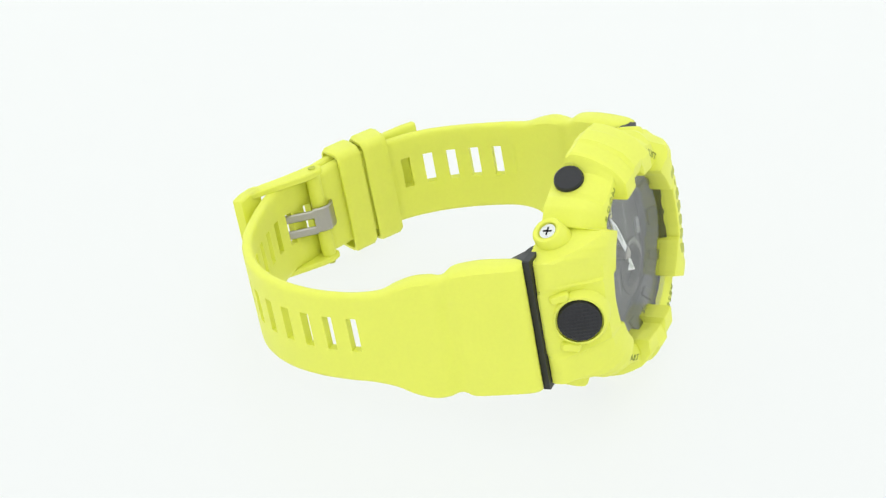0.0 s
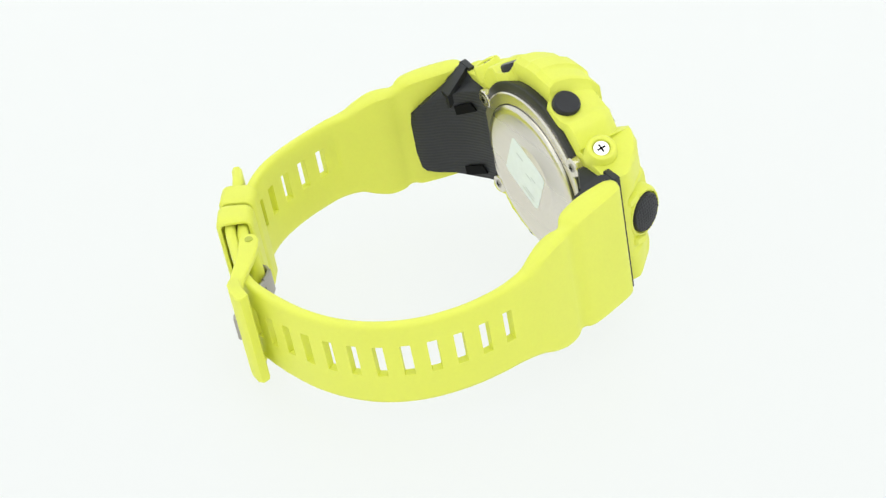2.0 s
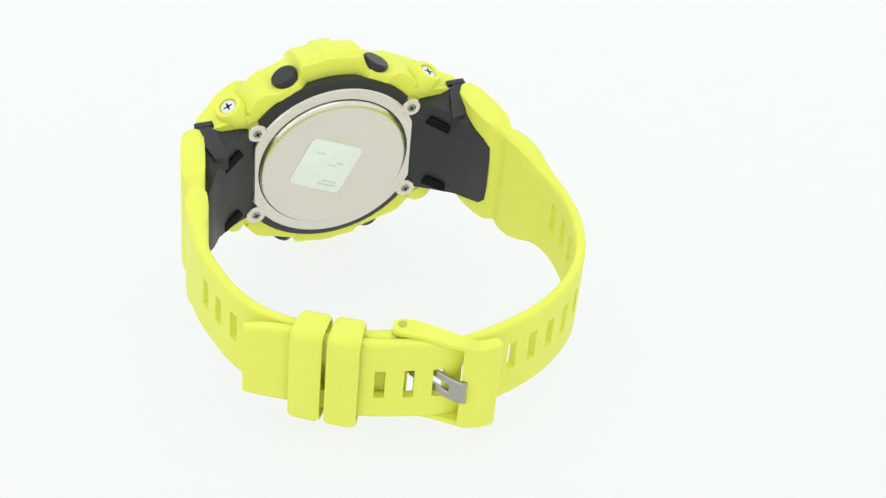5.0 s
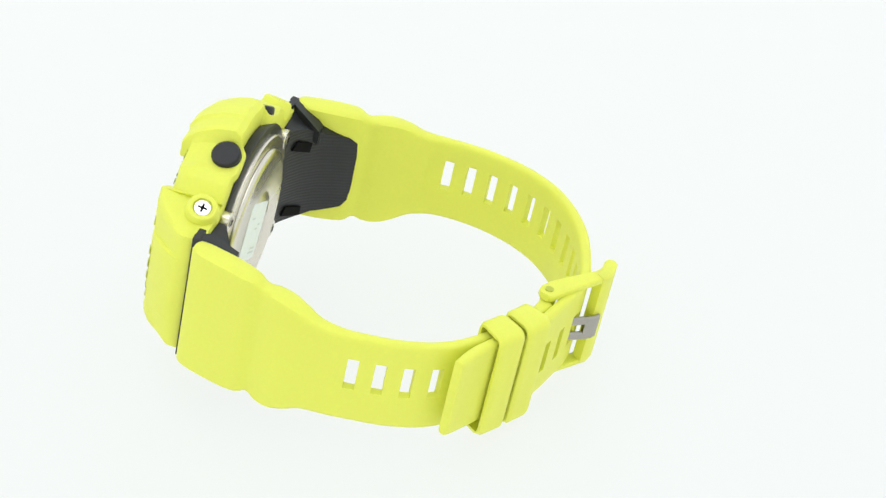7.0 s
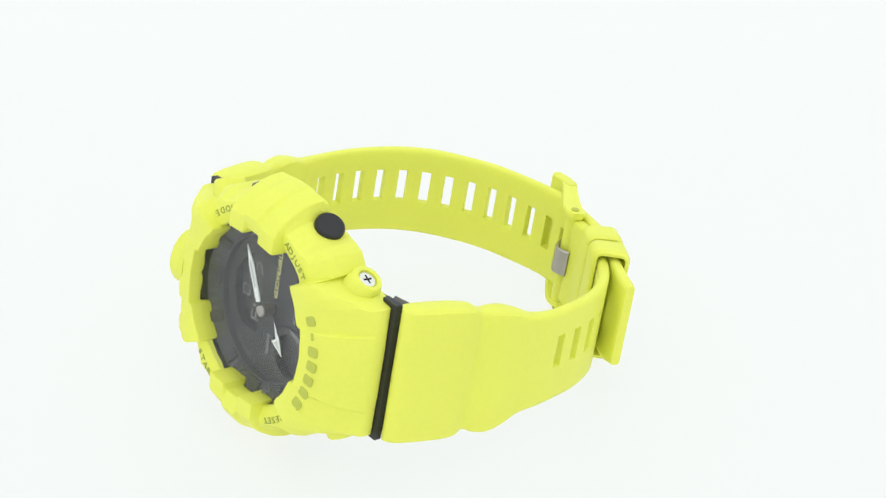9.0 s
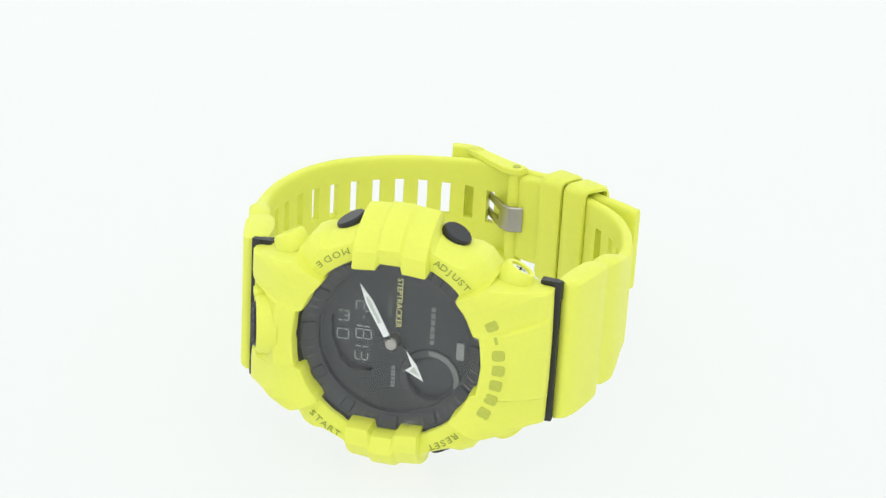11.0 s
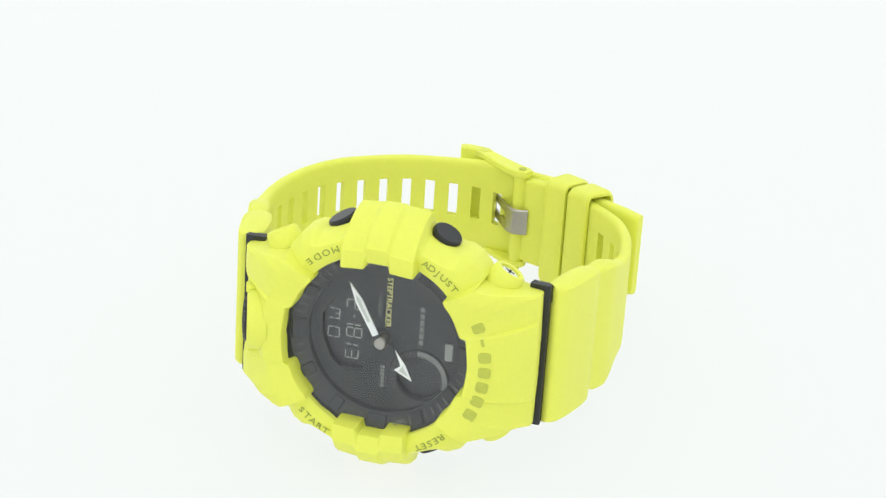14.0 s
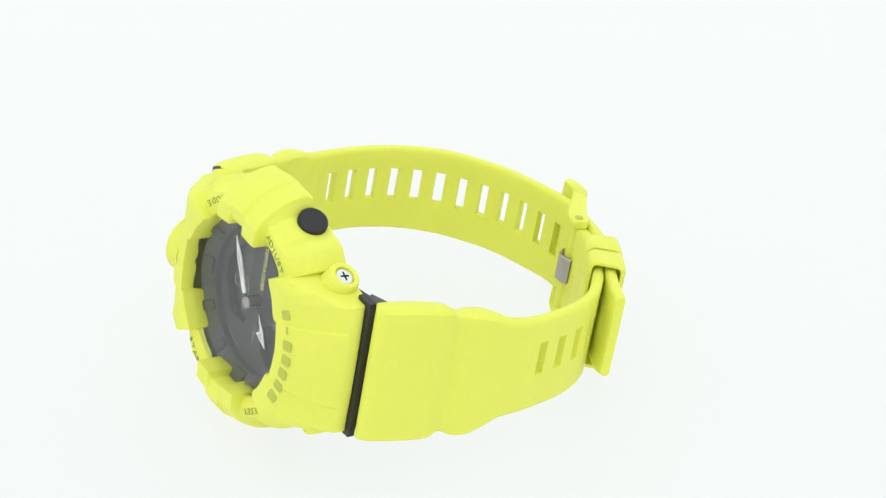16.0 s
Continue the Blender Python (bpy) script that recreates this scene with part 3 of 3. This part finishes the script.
# ---------------------------------------------------------------- dial, glass and hands
def segment_digit(char, w, h, m, parent):
    """A liquid-crystal figure of separate bars, w wide and h high."""
    a, b, k = w / 2 - 0.1, h / 2, h / 4
    bars = {"top": (0, b - 0.1, 0), "mid": (0, 0, 0), "low": (0, -b + 0.1, 0), "tl": (-a, k, 1), "tr": (a, k, 1), "bl": (-a, -k, 1), "br": (a, -k, 1), "vt": (0, k, 1)}
    use = {"1": "tr br", "2": "top tr mid bl low", "3": "top tr mid br low", "8": "top tr mid br low bl tl", "-": "mid", "M": "tl bl tr br top vt", "O": "top tr br low bl tl"}[char]
    for name in use.split():
        x, y, up = bars[name]
        bm = bmesh.new()
        size = (0.2, h / 2 - 0.26) if up else (w - 0.44, 0.2)
        prism(bm, m @ pose(x, y, 0), rounded(*size, 0.05, 1), 0.0, 0.05)
        part("segment", bm, DIGIT, parent, smooth=False)


def face():
    depth = 2.2
    flat = pose(0, depth, 0) @ UPRIGHT       # dial plane: x right, y up, z towards the glass
    axis = basis((0, depth, 0), (0, -1, 0))
    spin = Matrix.Rotation(radians(-90), 4, "Z")
    lcd_line = [(-11.2, 2.4), (-9.4, 5.4), (-6.8, 7.6), (-4.0, 8.2), (-3.5, 7.4), (-3.5, -5.8), (-4.0, -6.6), (-7.8, -6.6), (-9.4, -5.2), (-11.1, -1.2)]
    small = (6.4, -6.3)
    small_line = [(small[0] + 3.9 * math.cos(2 * math.pi * i / 40), small[1] + 3.9 * math.sin(2 * math.pi * i / 40)) for i in range(40)]
    bm = bmesh.new()
    lathe(bm, axis, [(16.8, -2.5), (16.8, -1.4), (16.0, -1.4)], 96)
    base = part("movement_plate", bm, LCD, watch)
    # the dial plate, with openings for the display and the small dial
    bm = bmesh.new()
    rim = [(16.6 * math.cos(2 * math.pi * i / 96), 16.6 * math.sin(2 * math.pi * i / 96)) for i in range(96)]
    edges = []
    for line in (rim, lcd_line, small_line):
        top = [bm.verts.new(flat @ Vector((*p, 0))) for p in line]
        edges += [bm.edges.new((top[i], top[(i + 1) % len(top)])) for i in range(len(top))]
        low = [bm.verts.new(flat @ Vector((*p, -1.3))) for p in line]
        for i in range(len(top)):
            k = (i + 1) % len(top)
            bm.faces.new((top[i], top[k], low[k], low[i]))
    bmesh.ops.triangle_fill(bm, edges=edges, use_beauty=True, normal=(0, -1, 0))
    dial = part("dial", bm, DIAL, watch, "matt black dial with grey printing", angle=20)
    # chapter ring
    bm = bmesh.new()
    prof = [(16.75, -0.2), (16.75, 4.0), (16.2, 3.9), (15.9, 2.6), (13.5, 1.3), (13.2, 1.1), (13.1, -0.2)]
    seg = 120
    loops = [[bm.verts.new(axis @ Vector((r * math.cos(2 * math.pi * i / seg), r * math.sin(2 * math.pi * i / seg), h))) for i in range(seg)] for r, h in prof]
    for a, b in zip(loops, loops[1:]):
        for i in range(seg):
            bm.faces.new((a[i], a[(i + 1) % seg], b[(i + 1) % seg], b[i]))
    part("chapter_ring", bm, FLANGE, dial, "glossy black chapter ring")
    tilt = pose(0, 0, 0, 0, -28.4, 0)
    for i in range(60):
        a = 2 * math.pi * i / 60
        bm = bmesh.new()
        m = flat @ Matrix.Rotation(a, 4, "Z")
        if i % 5 == 0:
            prism(bm, m @ pose(14.6, 0, 1.9) @ tilt, rounded(2.5, 3.4 if i % 15 == 0 else 2.0, 0.3, 2), -0.6, 0.55, 0.2)
            part("hour_block", bm, DIAL, dial)
        else:
            prism(bm, m @ pose(14.6, 0, 1.9) @ tilt, rounded(1.6, 0.1, 0.03, 1), -0.1, 0.1)
            part("minute_mark", bm, MARK, dial, smooth=False)
    # display
    for txt, x, z, w, h in (("2", -6.2, 3.7, 1.85, 2.95), ("-", -6.2, 1.6, 0.9, 2.95), ("1", -6.2, 0.7, 1.6, 2.7), ("8", -6.1, -1.4, 1.85, 2.9), ("1", -6.35, -3.0, 1.6, 2.45),
                            ("3", -6.35, -5.4, 1.75, 2.45), ("M", -9.75, 1.5, 1.95, 2.1), ("O", -9.75, -1.9, 1.95, 2.2)):
        segment_digit(txt, w, h, flat @ pose(x + 0.25, z + 0.8, -1.36) @ spin, base)
    # small dial
    m = flat @ pose(*small, 0)
    bm = bmesh.new()
    seg = 64
    prof = [(3.9, -0.3), (3.9, 0.15), (4.05, 0.3), (5.2, 0.3), (5.4, 0.0)]
    loops = [[bm.verts.new(m @ Vector((q * math.cos(2 * math.pi * i / seg), q * math.sin(2 * math.pi * i / seg), h))) for i in range(seg)] for q, h in prof]
    for a, b in zip(loops, loops[1:]):
        for i in range(seg):
            bm.faces.new((a[i], a[(i + 1) % seg], b[(i + 1) % seg], b[i]))
    part("small_dial_rim", bm, FLANGE, dial)
    bm = bmesh.new()
    steps = 16
    arc = [(q * math.cos(radians(95 - 110 * i / steps)), q * math.sin(radians(95 - 110 * i / steps))) for q, order in ((5.1, range(steps + 1)), (4.2, range(steps, -1, -1))) for i in order]
    lo = [bm.verts.new(m @ Vector((p[0], p[1], 0.33))) for p in arc]
    for i in range(steps):
        bm.faces.new((lo[i], lo[i + 1], lo[2 * steps - i], lo[2 * steps + 1 - i]))
    part("grey_arc", bm, PRINT_MID, dial, smooth=False)
    for i in range(10):
        bm = bmesh.new()
        prism(bm, m @ Matrix.Rotation(radians(110 + 20 * i), 4, "Z") @ pose(4.65, 0, 0), rounded(0.6, 0.14, 0.03, 1), 0.25, 0.35)
        part("small_mark", bm, MARK, dial, smooth=False)
    # printing
    lettering("print_text", "STEPTRACKER", 1.4, flat @ pose(0.45, 6.6, 0.08) @ spin, PRINT_LIME, dial, "yellow dial printing", bold=0.01)
    for x, z, long, wide, mat in ((-1.05, 5.9, 4.3, 0.7, PRINT_DIM), (6.4, 3.3, 7.2, 0.75, PRINT_MID), (-0.05, -7.0, 4.1, 0.75, PRINT_MID)):
        n = 6
        for i in range(n):
            bm = bmesh.new()
            prism(bm, flat @ pose(x, z + long * (0.5 - (i + 0.5) / n), 0), rounded(wide, long / n * 0.72, 0.12, 2), -0.02, 0.06)
            part("print_bar", bm, mat, dial, smooth=False)
    arc_lettering("print_text", "CONNECT", 1.1, 12.3, 228, 256, False, lambda r, d, up: basis((r * math.cos(radians(d)), depth - 0.1, r * math.sin(radians(d))), (0, -1, 0), up), PRINT_DIM, dial)
    bm = bmesh.new()
    prism(bm, flat @ pose(11.4, -0.5, 0), rounded(1.3, 3.0, 0.1, 2), 0.0, 0.35)
    part("index_bar", bm, PRINT, dial, smooth=False)
    lettering("print_text", "LAP", 1.35, flat @ Matrix.Rotation(radians(-73), 4, "Z") @ pose(14.4, 0, 2.35) @ tilt @ spin, PRINT_MID, dial)
    # hands
    bm = bmesh.new()
    lathe(bm, flat, [(1.1, 0.0), (1.1, 2.5), (0.9, 2.75), (0.3, 2.8)], 32)
    part("hub", bm, SATIN, dial, "grey metal hub")
    turn = flat @ Matrix.Rotation(math.atan2(10.15, -5.7), 4, "Z")
    long, start, wide, h = 11.65, 1.6, 0.66, 2.6
    bm = bmesh.new()
    prism(bm, turn, [(0, -0.45), (start, -wide * 0.8), (start, wide * 0.8), (0, 0.45)], h - 0.1, h + 0.08)
    minute = part("minute_hand", bm, FLANGE, dial, smooth=False)
    bm = bmesh.new()
    prism(bm, turn, [(start, -wide * 0.85), (long * 0.7, -wide), (long, 0), (long * 0.7, wide), (start, wide * 0.85)], h - 0.1, h + 0.12)
    part("white_blade", bm, WHITE, minute, "white painted blade", smooth=False)
    bm = bmesh.new()
    prism(bm, turn, [(4.2, -wide * 0.4), (long * 0.72, -wide * 0.48), (long * 0.8, 0), (long * 0.72, wide * 0.48), (4.2, wide * 0.4)], h + 0.1, h + 0.16)
    part("lume", bm, LUME, minute, smooth=False)
    bm = bmesh.new()
    prism(bm, flat, [(0.2, 0.2), (2.6, -1.4), (4.2, -3.9), (3.4, -4.2), (-0.2, -0.4)], 0.9, 1.08)
    hour = part("hour_hand", bm, FLANGE, dial, smooth=False)
    bm = bmesh.new()
    prism(bm, flat, [(2.3, -1.3), (4.3, -3.9), (5.5, -6.55), (2.3, -4.95), (3.4, -4.1)], 1.0, 1.15)
    part("white_blade", bm, WHITE, hour, "white painted blade", smooth=False)
    bm = bmesh.new()
    prism(bm, flat, [(3.8, -4.0), (4.8, -5.75), (3.15, -5.0)], 1.1, 1.2)
    part("lume", bm, LUME, hour, smooth=False)
    # glass
    bm = bmesh.new()
    lathe(bm, basis((0, 0, 0), (0, -1, 0)), [(16.6, 0.9), (16.6, 1.9), (16.3, 2.1)], 96)
    gl = part("glass", bm, GLASS, watch, "flat clear mineral glass")
    gl.visible_shadow = False


face()

# ---------------------------------------------------------------- moulded lettering on the bezel
arc_lettering("bezel_text", "ADJUST", 1.6, 18.2, 64.8, 45.6, True, on_bezel, OLIVE, bez)
arc_lettering("bezel_text", "RESET", 1.6, 18.55, -48.5, -63.2, True, on_bezel, OLIVE, bez)
arc_lettering("bezel_text", "MODE", 1.6, 18.25, 115.4, 132.1, False, on_bezel, OLIVE, bez)
arc_lettering("bezel_text", "START", 1.6, 18.6, 227.7, 244.3, False, on_bezel, OLIVE, bez)
for i in range(7):
    deg = 23.0 - i * 48.4 / 6
    bm = bmesh.new()
    prism(bm, on_bezel(19.1, deg, (math.cos(radians(deg)), 0, math.sin(radians(deg)))), rounded(1.3, 0.5, 0.1, 2) if i == 1 else rounded(1.85, 2.1, 0.5, 3), -0.15, 0.06)
    part("engraved_bar", bm, OLIVE_LIGHT, bez, smooth=False)

# ---------------------------------------------------------------- how the turntable turns
TURNS = [(0.0, 74.16), (0.5, 87.42), (1.0, 101.67), (1.5, 114.9), (2.0, 128.53), (2.5, 141.1), (3.0, 154.96), (3.5, 167.94), (4.0, 181.88), (4.5, 194.88), (5.0, 208.76),
         (5.2, 214.29), (5.9, 233.24), (6.6, 252.19), (7.3, 271.14), (7.5, 276.58), (8.0, 290.59), (8.5, 303.88), (9.0, 317.02), (9.5, 327.84), (10.0, 338.0), (10.2, 341.51),
         (10.5, 346.4), (11.0, 353.5), (11.5, 359.4), (12.0, 364.2), (12.3, 366.19), (12.5, 366.22), (13.0, 362.33), (13.5, 357.4), (14.0, 350.75), (14.5, 343.38), (15.0, 333.88), (15.5, 323.81), (16.0, 311.53)]
STAND = pose(0.00089, -0.03897, 0.0, 0, 0, -7.85)
TILT = pose(0, 0, 0.02461, -11, 0, 0)


def turned(deg):
    return pose(0, 0, 0, 0, 0, deg) @ STAND @ TILT


def motions():
    rows = []
    for (t0, a0), (t1, a1) in zip(TURNS, TURNS[1:]):
        n = max(1, round((t1 - t0) / 0.25))
        rows += [(t0 + (t1 - t0) * i / n, turned(a0 + (a1 - a0) * i / n)) for i in range(n)]
    rows.append((16.0, turned(TURNS[-1][1])))
    walk(watch, rows)


motions()
